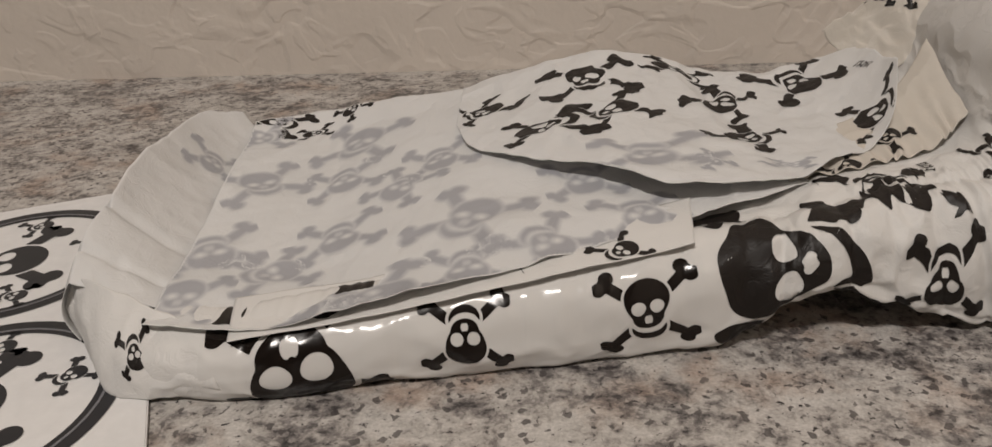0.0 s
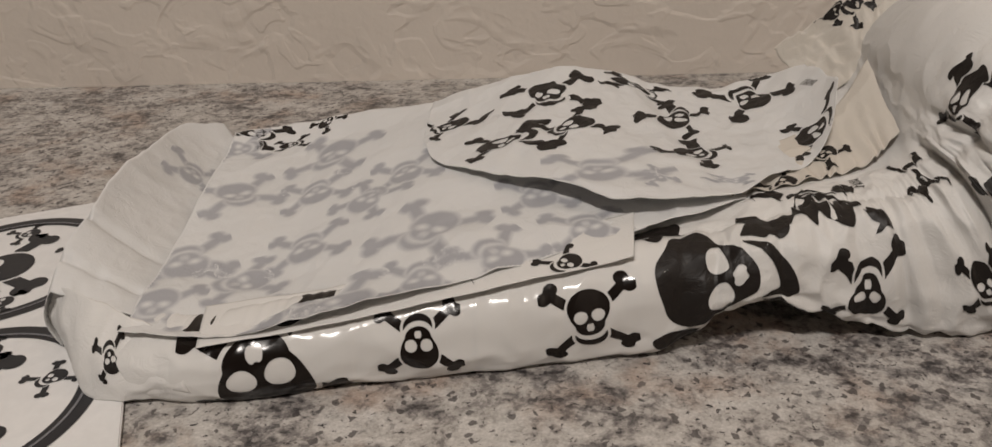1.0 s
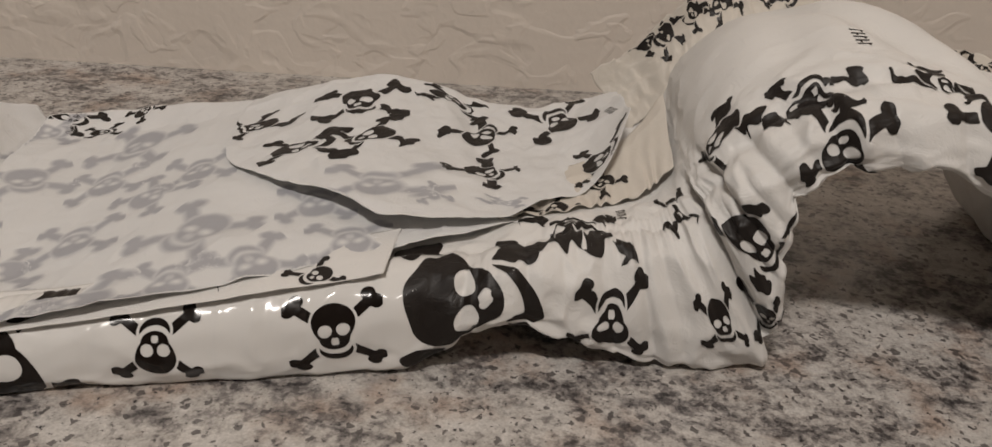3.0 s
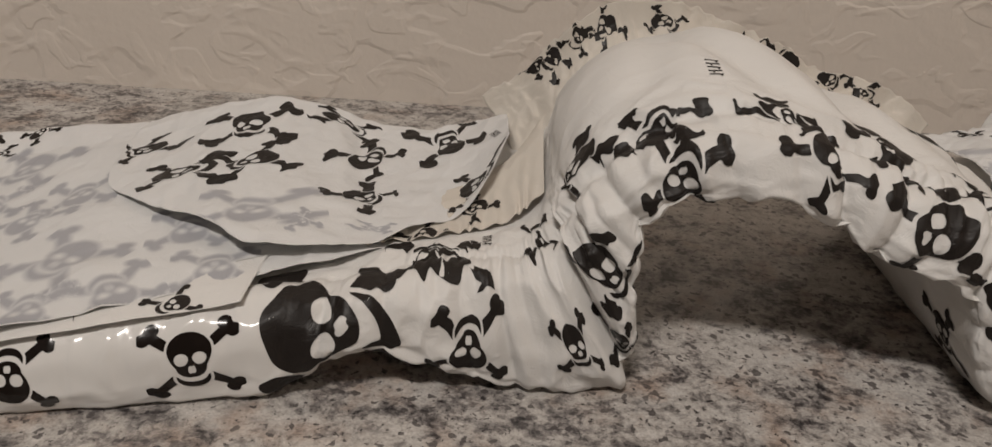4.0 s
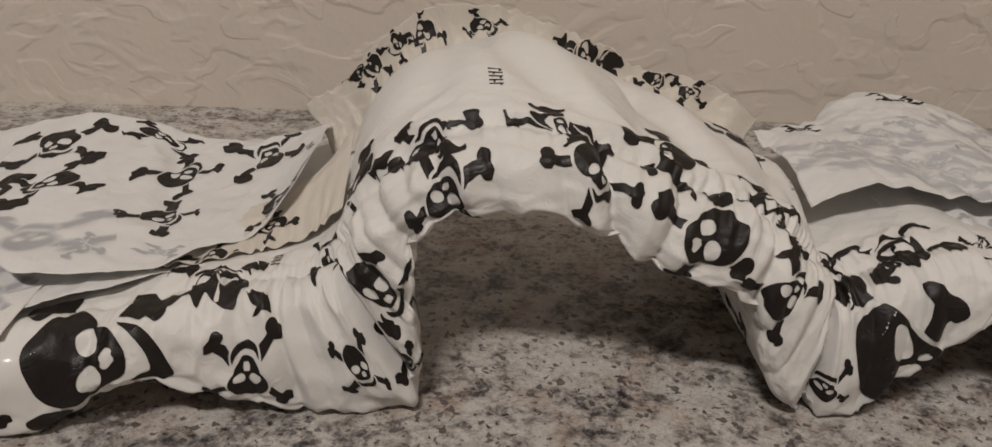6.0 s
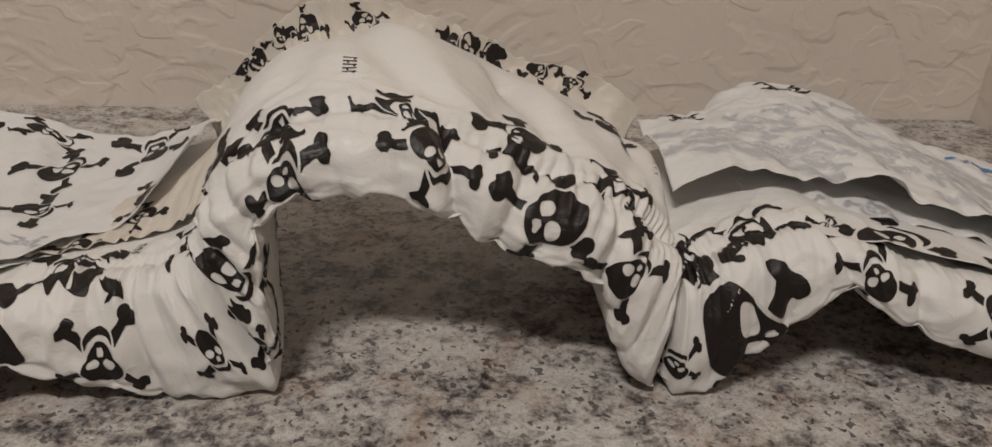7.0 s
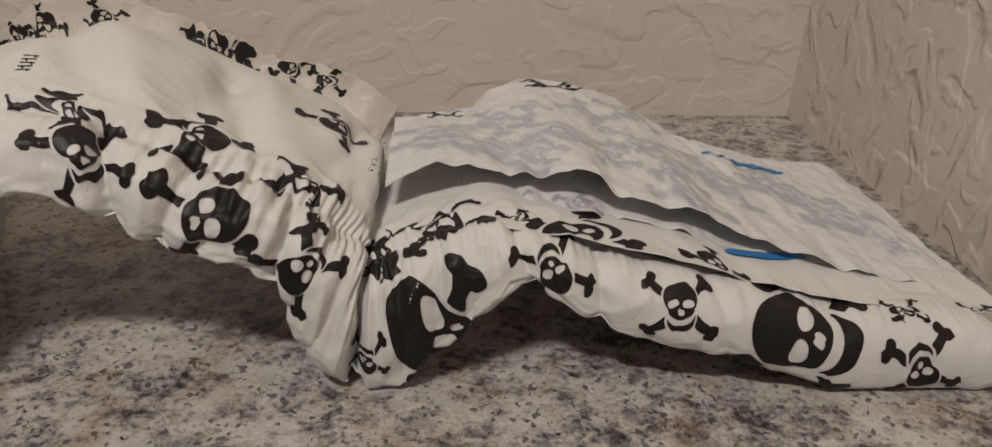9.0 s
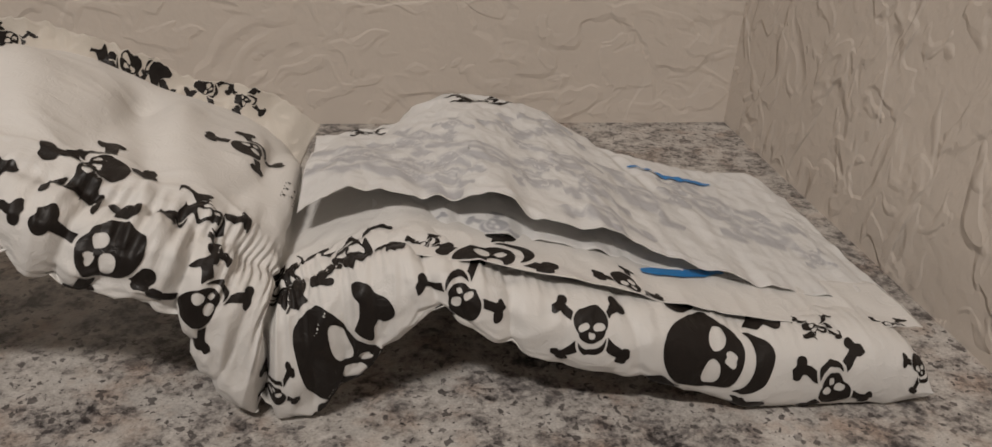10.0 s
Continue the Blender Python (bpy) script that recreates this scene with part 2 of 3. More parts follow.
def motif_field(kind, x, y):
    """Negative where there is ink."""
    k = 1.0 if kind == "front" else 1.38
    r = 0.112 if kind == "front" else 0.125
    bones = np.minimum(bone(x, y, -0.80, 0.66, 0.80, -0.72, r), bone(x, y, 0.80, 0.66, -0.80, -0.72, r))
    x, y = x / k, y / k
    head = np.minimum(ell(x, y, 0, 0.22, 0.44, 0.41), ell(x, y, 0, -0.06, 0.31, 0.27))
    face = head
    for cut in (ell(x, y, -0.18, 0.06, 0.14, 0.115), ell(x, y, 0.18, 0.06, 0.14, 0.115), ell(x, y, -0.035, -0.15, 0.045, 0.085), ell(x, y, 0.035, -0.15, 0.045, 0.085)):
        face = np.maximum(face, -cut)
    if kind == "jawless":
        return np.minimum(face, np.maximum(bones, -(head - 0.05)))
    jaw = np.maximum(ell(x, y, 0, -0.32, 0.34, 0.31), -ell(x, y, 0, -0.19, 0.33, 0.27))
    sil = np.minimum(head, ell(x, y, 0, -0.32, 0.35, 0.32))
    return np.minimum(np.minimum(face, jaw), np.maximum(bones, -(sil - 0.05)))


def contour_mesh(f, res=64):
    """Cells of a square grid cut along f = 0: points and faces where f < 0."""
    ax = np.linspace(-1, 1, res)
    X, Y = np.meshgrid(ax, ax, indexing="ij")
    F = f(X, Y)
    pts, index, faces = [], {}, []

    def corner(i, j):
        if (i, j) not in index:
            index[i, j] = len(pts)
            pts.append((ax[i], ax[j]))
        return index[i, j]

    def cut(a, b):
        key = (min(a, b), max(a, b))
        if key not in index:
            fa, fb = F[key[0]], F[key[1]]
            t = fa / (fa - fb)
            index[key] = len(pts)
            pts.append((ax[key[0][0]] * (1 - t) + ax[key[1][0]] * t, ax[key[0][1]] * (1 - t) + ax[key[1][1]] * t))
        return index[key]

    for i in range(res - 1):
        for j in range(res - 1):
            ring = [(i, j), (i + 1, j), (i + 1, j + 1), (i, j + 1)]
            inside = [F[c] < 0 for c in ring]
            if not any(inside):
                continue
            poly = []
            for k in range(4):
                a, b = ring[k], ring[(k + 1) % 4]
                if inside[k]:
                    poly.append(corner(*a))
                if inside[k] != inside[(k + 1) % 4]:
                    poly.append(cut(a, b))
            if len(poly) > 2:
                faces.append(tuple(poly))
    return np.array(pts), faces


SOFT = 0.09
MOTIFS = {k: contour_mesh(lambda x, y, k=k: motif_field(k, x, y)) for k in ("front", "big", "jawless")}
MOTIFS["faint"] = contour_mesh(lambda x, y: motif_field("front", x, y) - SOFT, 56)
FAINT_INK = np.clip(0.62 - motif_field("front", *MOTIFS["faint"][0].T) / (2 * SOFT), 0, 1)


def stamp(sheet, parent, kind, u, v, size, turn, squash=1.0, mat=None, name="skull_print", lift=0.0003, crush=0.0):
    pts, faces = MOTIFS[kind]
    P, keep = sheet.drape(pts, u, v, size, turn, squash, lift, crush)
    faces = [f for f in faces if all(keep[i] for i in f)]
    used = sorted({i for f in faces for i in f})
    if not used:
        return None
    renum = {i: k for k, i in enumerate(used)}
    ob = mesh_object(name, P[used], [tuple(renum[i] for i in f) for f in faces], mat or INK, parent)
    if kind == "faint":
        ink = ob.data.attributes.new("ink", "FLOAT", "POINT")
        ink.data.foreach_set("value", [float(a) for a in FAINT_INK[used]])
    return ob


def tape_mark(sheet, parent, u0, v0, u1, v1, width):
    t = np.linspace(0, 1, 120)
    u, v = u0 + (u1 - u0) * t, v0 + (v1 - v0) * t
    mid, up = sheet.sample(sheet.P, u, v), sheet.sample(sheet.N, u, v)
    side = np.cross(np.gradient(mid, axis=0), up)
    side /= np.linalg.norm(side, axis=1, keepdims=True)
    half = (width * 0.5 * np.minimum(1, 0.35 + 4 * np.minimum(t, 1 - t)))[:, None]
    P = np.stack([mid - side * half + up * 0.0010, mid + up * 0.0010, mid + side * half + up * 0.0010], 1)
    return mesh_object("tape_mark", P.reshape(-1, 3), grid_faces(120, 3), BLUE, parent)


def lettering(sheet, parent, u, v, length, height, turn, mat=None, strokes=5):
    """A short line of lettering, as a row of strokes."""
    verts, faces = [], []
    for k in range(strokes):
        x0 = -1 + 2 * k / strokes
        for (a, b, c, d) in ((x0, -1, x0 + 0.12, 1), (x0 + 0.12, 0.5 - 0.9 * (k % 2), x0 + 0.3, 0.78 - 0.9 * (k % 2))):
            q = np.array([(a, b * height / length), (c, b * height / length), (c, d * height / length), (a, d * height / length)])
            P, keep = sheet.drape(q, u, v, length, turn)
            faces.append(tuple(range(len(verts), len(verts) + 4)))
            verts.extend(P)
    return mesh_object("lettering", verts, faces, mat or INK, parent, False)


# ---- the room ----
WALL_Y, WALL_X = 1.782, 1.873
counter = box("countertop", (-0.9, 0.95, -0.03), (WALL_X, WALL_Y, 0.0), GRANITE)
tagged(counter, "speckled grey and beige polished granite countertop against plaster walls", "countertop", kind="structure")
tagged(box("floor", (-2.0, -2.2, -0.95), (WALL_X, WALL_Y, -0.93), ROOM_DARK), "plain floor of the room", "floor", kind="structure")
tagged(box("cabinet_base", (-0.9, 1.0, -0.93), (WALL_X, WALL_Y, -0.03), ROOM_DARK), "plain cabinet base under the granite countertop", "cabinet", kind="structure")
tagged(box("wall_back", (-2.0, WALL_Y, -0.95), (WALL_X + 0.1, WALL_Y + 0.1, 1.9), WALL), "beige textured plaster wall behind the countertop", "wall", kind="structure")
tagged(box("wall_side", (WALL_X, -2.2, -0.95), (WALL_X + 0.1, WALL_Y, 1.9), WALL_SIDE), "beige plaster side wall with coarse trowel marks", "wall", kind="structure")
# unseen walls and ceiling, added dark to hold down the fill light
tagged(box("wall_front", (-2.0, -2.3, -0.95), (WALL_X + 0.1, -2.2, 1.9), ROOM_DARK), "plain dark wall added out of view to close the room", "wall", kind="structure")
tagged(box("wall_far", (-2.1, -2.3, -0.95), (-2.0, WALL_Y + 0.1, 1.9), ROOM_DARK), "plain dark wall added out of view to close the room", "wall", kind="structure")
tagged(box("ceiling", (-2.1, -2.3, 1.9), (WALL_X + 0.1, WALL_Y + 0.1, 2.0), ROOM_DARK), "plain dark ceiling added out of view to close the room", "ceiling", kind="structure")

# ---- the diaper: body ----
diaper = tagged(new("diaper"), "white adult diaper printed with black skulls, opened out on granite", "diaper")
diaper.location = (1.42, 1.5, 0.0)

# front lower edge and gathered upper edge of the padded side: station, x, z
LOWER = [(0, 1.050, .003), (1, 1.090, .001), (2, 1.140, .001), (3, 1.200, .001), (4, 1.244, .004), (5, 1.268, .016), (6, 1.290, .029), (7, 1.313, .020),
         (8, 1.337, .011), (9, 1.362, .004), (10, 1.382, .001), (11, 1.392, .012), (12, 1.392, .040), (13, 1.390, .066), (14, 1.396, .085), (15, 1.412, .091),
         (16, 1.432, .093), (17, 1.447, .089), (18, 1.463, .078), (19, 1.482, .069), (20, 1.503, .066), (21, 1.515, .052), (22, 1.523, .033), (23, 1.533, .017)]
LOWER_RIGHT = [(24, 1.547, .001), (25, 1.559, .005), (26, 1.575, .022), (27, 1.597, .044), (28, 1.612, .054), (29, 1.635, .042), (30, 1.665, .031),
               (31, 1.700, .024), (32, 1.745, .008), (33, 1.800, .001), (34, 1.828, .003)]
UPPER = [(0, 1.052, .022), (1, 1.090, .024), (2, 1.140, .029), (3, 1.200, .034), (4, 1.245, .037), (6, 1.288, .044), (7, 1.308, .046), (8, 1.328, .048),
         (9, 1.345, .051), (10, 1.354, .054), (11, 1.359, .060), (12, 1.364, .068), (13, 1.369, .081), (14, 1.382, .096), (15, 1.400, .106),
         (16, 1.425, .110), (17, 1.447, .109), (18, 1.469, .102), (19, 1.492, .092), (20, 1.513, .083), (21, 1.530, .074), (22, 1.542, .064), (23, 1.548, .055)]
UPPER_RIGHT = [(24, 1.550, .050), (25, 1.556, .053), (26, 1.572, .060), (27, 1.592, .069), (28, 1.608, .070), (29, 1.634, .061), (30, 1.665, .052),
               (31, 1.697, .046), (32, 1.742, .034), (33, 1.798, .030), (34, 1.826, .026)]
FRONT_Y = [(0, 1.396), (1, 1.392), (2, 1.402), (3, 1.413), (4, 1.421), (6, 1.428), (9, 1.436), (13, 1.438), (16, 1.440), (19, 1.437), (24, 1.436), (28, 1.436), (31, 1.428), (34, 1.424)]
CROWN = [(0, -.006), (1, -.013), (2, -.017), (3.2, -.016), (4.4, -.009), (6, -.005), (9, -.005), (12, .004), (14, .010), (16, .011), (17.5, .006), (19, .003), (20.5, .005), (21.5, .009), (22.5, .008), (23.3, .002), (25, -.003), (28, -.005), (31, -.007), (34, -.004)]


def diaper_body():
    n, m = 900, 300
    V0, V1, V2 = 0.40, 0.54, 0.92
    q = np.linspace(0, 34, 4000)
    low = spline(LOWER + LOWER_RIGHT, q)
    step = np.concatenate([[0], np.cumsum(np.hypot(*np.diff(low, axis=0).T))])
    s = np.interp(np.linspace(0, step[-1], n), step, q)
    arc = np.linspace(0, step[-1], n)
    B, G = spline(LOWER + LOWER_RIGHT, s), spline(UPPER + UPPER_RIGHT, s)
    B[:, 1] = np.where(B[:, 1] > 0.002, np.maximum(0.002, B[:, 1] - 0.006), B[:, 1])
    yf, crown = spline(FRONT_Y, s), spline(CROWN, s)
    tang = np.gradient(G, axis=0)
    for _ in range(25):
        tang[1:-1] = (tang[:-2] + tang[1:-1] * 2 + tang[2:]) / 4
    tang /= np.linalg.norm(tang, axis=1, keepdims=True)
    up = np.stack([-tang[:, 1], tang[:, 0]], 1)
    lift = np.hypot(*(G - B).T)
    back = 1.600 + 0.004 * vnoise(arc * 25, arc * 0)
    low_back = back - 0.068 * spline([(0, 0), (8, 0), (9.3, 1.2), (10.3, 1.7), (11, 1.35), (12, .9), (13, .5), (14, .2), (16, 0), (34, 0)], s)
    sink = spline([(0, .006), (2, .013), (5, .006), (8, .006), (10, 0), (23, 0), (25, .012), (28, .024), (31, .014), (34, .006)], s)
    dip = spline([(0, 0), (10, 0), (12.5, .010), (15, .015), (20, .015), (23, .006), (25, 0), (34, 0)], s)
    inward = -0.016 * np.exp(-(((s - 12.2) / 1.7) ** 2))
    P = np.zeros((n, m, 3))
    v = np.arange(m) / m
    for j, w in enumerate(v):
        if w < V0:
            t = w / V0
            y = low_back + (yf + 0.012 - low_back) * t
            xz = B.copy()
            xz = xz - up * (0.0025 * math.sin(math.pi * t))
            xz[:, 0] += inward * (1 - t)
        elif w < V1:
            t = (w - V0) / (V1 - V0)
            a = math.pi * (t - 0.5)
            rise = 0.5 + 0.5 * math.copysign(abs(math.sin(a)) ** 0.85, math.sin(a))
            out_by = max(0.0, math.cos(a)) ** 0.8
            y = yf + 0.012 + 0.022 * t - (0.010 + 0.007 * t) * out_by
            xz = B * (1 - rise) + G * rise
        elif w < V2:
            t = (w - V1) / (V2 - V1)
            y = yf + 0.034 + (back - yf - 0.034) * t
            bulge = math.sin(math.pi * t) ** 0.8 if 0 < t < 1 else 0.0
            xz = G + up * (crown * bulge)[:, None]
            late = min(1.0, max(0.0, (t - 0.5) / 0.45))
            xz[:, 1] -= (sink + dip) * late * late * (3 - 2 * late)
        else:
            t = (w - V2) / (1 - V2)
            y = back + (low_back - back) * t + 0.012 * math.sin(math.pi * t)
            xz = G * (1 - t) + B * t
            xz[:, 1] -= (sink + dip) * (1 - t)
            xz[:, 0] += inward * t
        P[:, j, 0], P[:, j, 1], P[:, j, 2] = xz[:, 0], y, xz[:, 1]
    # taper the two ends shut
    end = np.clip(np.minimum(arc, arc[-1] - arc) / 0.018, 0, 1)
    end = np.sqrt(1 - (1 - end) ** 2)[:, None]
    mid = (B[:, 1] * 0.75 + G[:, 1] * 0.25)[:, None]
    P[:, :, 2] = mid + (P[:, :, 2] - mid) * (0.15 + 0.85 * end)
    # gathers along the elastic, soft lumps and creases in the film
    N = normals(P)
    centre = P.mean(axis=1, keepdims=True)
    A, V = np.meshgrid(arc, v, indexing="ij")
    elastic = spline([(0, .15), (4, .35), (6, .8), (9, 1.0), (22, 1.0), (27, 0.9), (30, .35), (34, .15)], s)[:, None]
    near = np.where(V > V1, np.exp(-(((V - V1) / 0.030) ** 2)), np.exp(-(((V - V1) / 0.028) ** 2)))
    wide = np.where(V > V1, np.exp(-(((V - V1) / 0.075) ** 2)), np.exp(-(((V - V1) / 0.085) ** 2)))
    patchy = 0.55 + 0.6 * vnoise(A * 28 + 3, V * 7)
    pleat = np.sin(A * 2 * math.pi / 0.0046 + 2.6 * vnoise(A * 75, V * 14) + 5 * vnoise(A * 26, V * 5))
    lean = A + 0.05 * (V - V1) * vnoise(A * 14, V * 0 + 2)
    soft = 1 - 2 * np.abs(fnoise(lean * 105 + 11, V * 5, 2)) ** 0.7
    calm_top = np.where(V > V1, 0.30 + 0.70 * np.exp(-(((V - V1) / 0.03) ** 2)), 1.0)
    d = elastic * patchy * (0.0010 * near * pleat + 0.0026 * wide * calm_top * soft)
    d = d - 0.0026 * elastic * np.exp(-(((V - V1 - 0.004) / 0.009) ** 2))
    roll = np.clip((V - V0 + 0.02) / 0.03, 0, 1) * np.clip((0.95 - V) / 0.05, 0, 1)
    onroll = np.clip((V1 + 0.02 - V) / 0.03, 0, 1) * np.clip((V - V0 + 0.10) / 0.06, 0, 1)
    lumps = fnoise(A * 30, V * 11, 2)
    facet = 1 - np.abs(fnoise(A * 44 + V * 12 + 5, V * 20 - A * 26, 2)) ** 0.75
    facet2 = 1 - np.abs(fnoise(A * 90 - V * 30 + 9, V * 45 + A * 40, 2)) ** 0.7
    pillow = np.abs(np.sin(A * math.pi / 0.021 + 1.6 * vnoise(A * 24, V * 6) + 2.2 * vnoise(A * 9 + 4, V))) ** 0.55
    calm = 1 - 0.45 * np.clip((V - V1 - 0.08) / 0.05, 0, 1)
    d = d + calm * roll * (0.0014 * lumps + 0.0026 * (facet - 0.6) + (calm - 0.4) * 0.0013 * (facet2 - 0.6)) * (0.25 + 0.75 * elastic)
    d = d + onroll * elastic * 0.0021 * (pillow - 0.75) * (1 - 0.75 * np.exp(-(((s - 24.3) / 1.3) ** 2)) - 0.7 * np.exp(-(((s - 10.3) / 1.5) ** 2)))[:, None]
    for at, deep, slant in ((13.4, .005, .03), (14.8, .004, -.02), (17.5, .007, .05), (18.8, .005, -.04), (20.6, .006, .03), (5.2, .002, .02), (8.6, .003, -.03), (28.0, .004, .02), (29.3, .003, -.02), (30.8, .002, .03)):
        pinch = np.abs(A + slant * (V - V1) - np.interp(at, s, arc)) / 0.007
        d = d - onroll * deep * np.clip(1 - pinch, 0, 1) ** 1.6
    fold = np.clip((V - V0 + 0.06) / 0.05, 0, 1) * np.clip((V1 + 0.10 - V) / 0.06, 0, 1)
    for at, deep, slant in ((23.7, .011, .0), (11.3, .008, .10), (12.6, .004, .12)):
        pinch = np.abs(A + slant * (V - V0) * 0.5 - np.interp(at, s, arc)) / 0.008
        d = d - fold * deep * np.clip(1 - pinch, 0, 1) ** 1.3
    d = d + (1 - roll) * (0.0010 * lumps + 0.0010 * (facet - 0.6))
    d = d * (1 - 0.6 * np.clip((V - V1 - 0.035) / 0.05, 0, 1))
    top = np.clip((V - V1 - 0.03) / 0.06, 0, 1) * np.clip((0.92 - V) / 0.10, 0, 1)
    for at, deep, slant in ((14.6, .0030, -.05), (17.2, .0050, .10), (18.3, .0035, -.03), (19.6, .0050, .07), (20.8, .0035, -.08), (22.0, .0030, .03)):
        crease = (A + slant * (V - V1) - np.interp(at, s, arc)) / 0.008
        d = d - top * deep * (np.exp(-crease ** 2) - 0.45 * np.exp(-((crease - 1.8) / 1.2) ** 2))
    out = np.sign(np.sum(N * (P - centre), axis=2).mean())
    P = P + out * N * d[:, :, None]
    P[:, :, 2] = np.maximum(P[:, :, 2], 0.0004)
    return P, out


BODY_P, BODY_SIGN = diaper_body()
BODY = Sheet(BODY_P, BODY_SIGN < 0)
body = BODY.build("padded_body", SHELL, diaper, closed=True)
tape_P = (BODY.P + BODY.N * 0.00012)[30:205, 118:164]
tagged(Sheet(tape_P).build("landing_tape", TAPE_FILM, diaper), "glossy clear tape over the printed film")


def patch(front, rear, height, nu, nv, wave):
    """A loose film between two edge curves (u, x, y, z), raised by height(u, v) and rippled by wave."""
    u, v = np.linspace(0, 1, nu), np.linspace(0, 1, nv)
    a, b = spline(front, u), spline(rear, u)
    U, V = np.meshgrid(u, v, indexing="ij")
    P = a[:, None] * (1 - V[..., None]) + b[:, None] * V[..., None]
    P[:, :, 2] += height(U, V) + wave(P[:, :, 0], P[:, :, 1], U, V)
    return P


def crumple(x, y, amp, scale, seed):
    r = 1 - np.abs(fnoise(x * scale + seed, y * scale * 0.8 + seed * 2, 3))
    return amp * (r - 0.55)


# folded wing at the flat end, inner face up
LEFT_FRONT = [(0, 1.060, 1.412, .024), (.16, 1.098, 1.409, .0255), (.33, 1.136, 1.415, .0300), (.55, 1.195, 1.436, .0360), (.75, 1.243, 1.457, .0390), (.9, 1.280, 1.473, .0418), (1, 1.300, 1.487, .0428)]
LEFT_REAR = [(0, 1.034, 1.603, .029), (.25, 1.080, 1.606, .035), (.5, 1.140, 1.606, .041), (.75, 1.225, 1.606, .044), (1, 1.335, 1.604, .040)]


def wing_dip(u, v):
    return -.0090 * np.clip(v / .22, 0, 1) ** .7 * np.clip((1.05 - v) / .16, 0, 1) * (.4 + .6 * np.clip(u / .2, 0, 1)) * np.clip((.52 - u) / .26, 0, 1)


left_P = patch(LEFT_FRONT, LEFT_REAR, wing_dip, 220, 150, lambda x, y, u, v: crumple(x, y, .0018, 22, 3) + crumple(x, y, .0007, 85, 6) + .0010 * np.sin(y * 150 + 3 * vnoise(x * 14, y * 14)) * (1 - v) ** 3)
LEFT = Sheet(left_P)
left_wing = tagged(LEFT.build("folded_wing", LINER, diaper, thick=0.0002), "thin film wing, skull print showing through grey")

FLAP_FRONT = [(0, 1.150, 1.556, .040), (.10, 1.158, 1.530, .0400), (.2, 1.170, 1.517, .0410), (.32, 1.192, 1.500, .0455), (.42, 1.218, 1.486, .0475), (.55, 1.246, 1.467, .0485), (.65, 1.285, 1.476, .0465), (.75, 1.303, 1.489, .0480), (.85, 1.322, 1.503, .0490), (.93, 1.332, 1.517, .0600), (1, 1.341, 1.546, .071)]
FLAP_REAR = [(0, 1.148, 1.606, .0435), (.15, 1.175, 1.606, .050), (.25, 1.195, 1.607, .055), (.4, 1.222, 1.607, .059), (.55, 1.251, 1.607, .054), (.68, 1.275, 1.606, .0475), (.8, 1.301, 1.605, .0475), (.9, 1.322, 1.604, .053), (1, 1.340, 1.598, .060)]
flap_P = patch(FLAP_FRONT, FLAP_REAR, lambda u, v: -.002 * np.sin(np.pi * v) * np.sin(np.pi * u), 220, 130, lambda x, y, u, v: crumple(x, y, .0024, 30, 11) + crumple(x, y, .0008, 85, 16) - (.0012 + .004 * v * (1 - v)) * np.exp(-(((u - .66 + .05 * v) / .022) ** 2)))
FLAP = Sheet(flap_P)
left_flap = FLAP.build("turned_over_flap", LINER, diaper, thick=0.0002)

# narrow film strip between that wing and the padded side
STRIP_FRONT = [(0, 1.092, 1.405, .0220), (.3, 1.135, 1.414, .0258), (.6, 1.188, 1.426, .0320), (.85, 1.226, 1.436, .0365), (1, 1.245, 1.441, .0385)]
STRIP_REAR = [(0, 1.086, 1.430, .0235), (.3, 1.135, 1.438, .0272), (.6, 1.188, 1.450, .0342), (1, 1.247, 1.472, .0415)]
STRIP = Sheet(patch(STRIP_FRONT, STRIP_REAR, lambda u, v: 0 * u, 120, 30, lambda x, y, u, v: crumple(x, y, .0008, 34, 14)))
film_strip = STRIP.build("film_strip", SHELL, diaper, thick=0.0002)

# turned-up film lip at the flat end
LIP_A = [(0, 1.068, 1.426, .019), (.2, 1.060, 1.455, .0165), (.42, 1.054, 1.490, .0165), (.65, 1.049, 1.530, .0165), (.9, 1.043, 1.582, .0175), (1, 1.040, 1.602, .022)]
LIP_B = [(0, 1.026, 1.430, .029), (.12, 1.024, 1.448, .0385), (.22, 1.025, 1.464, .0440), (.45, 1.020, 1.500, .0470), (.7, 1.016, 1.550, .0425), (.9, 1.015, 1.590, .0375), (1, 1.027, 1.606, .032)]
LIP_C = [(0, 1.022, 1.432, .003), (.25, 1.014, 1.462, .003), (.5, 1.006, 1.500, .003), (.75, 1.003, 1.550, .003), (1, 1.012, 1.604, .004)]


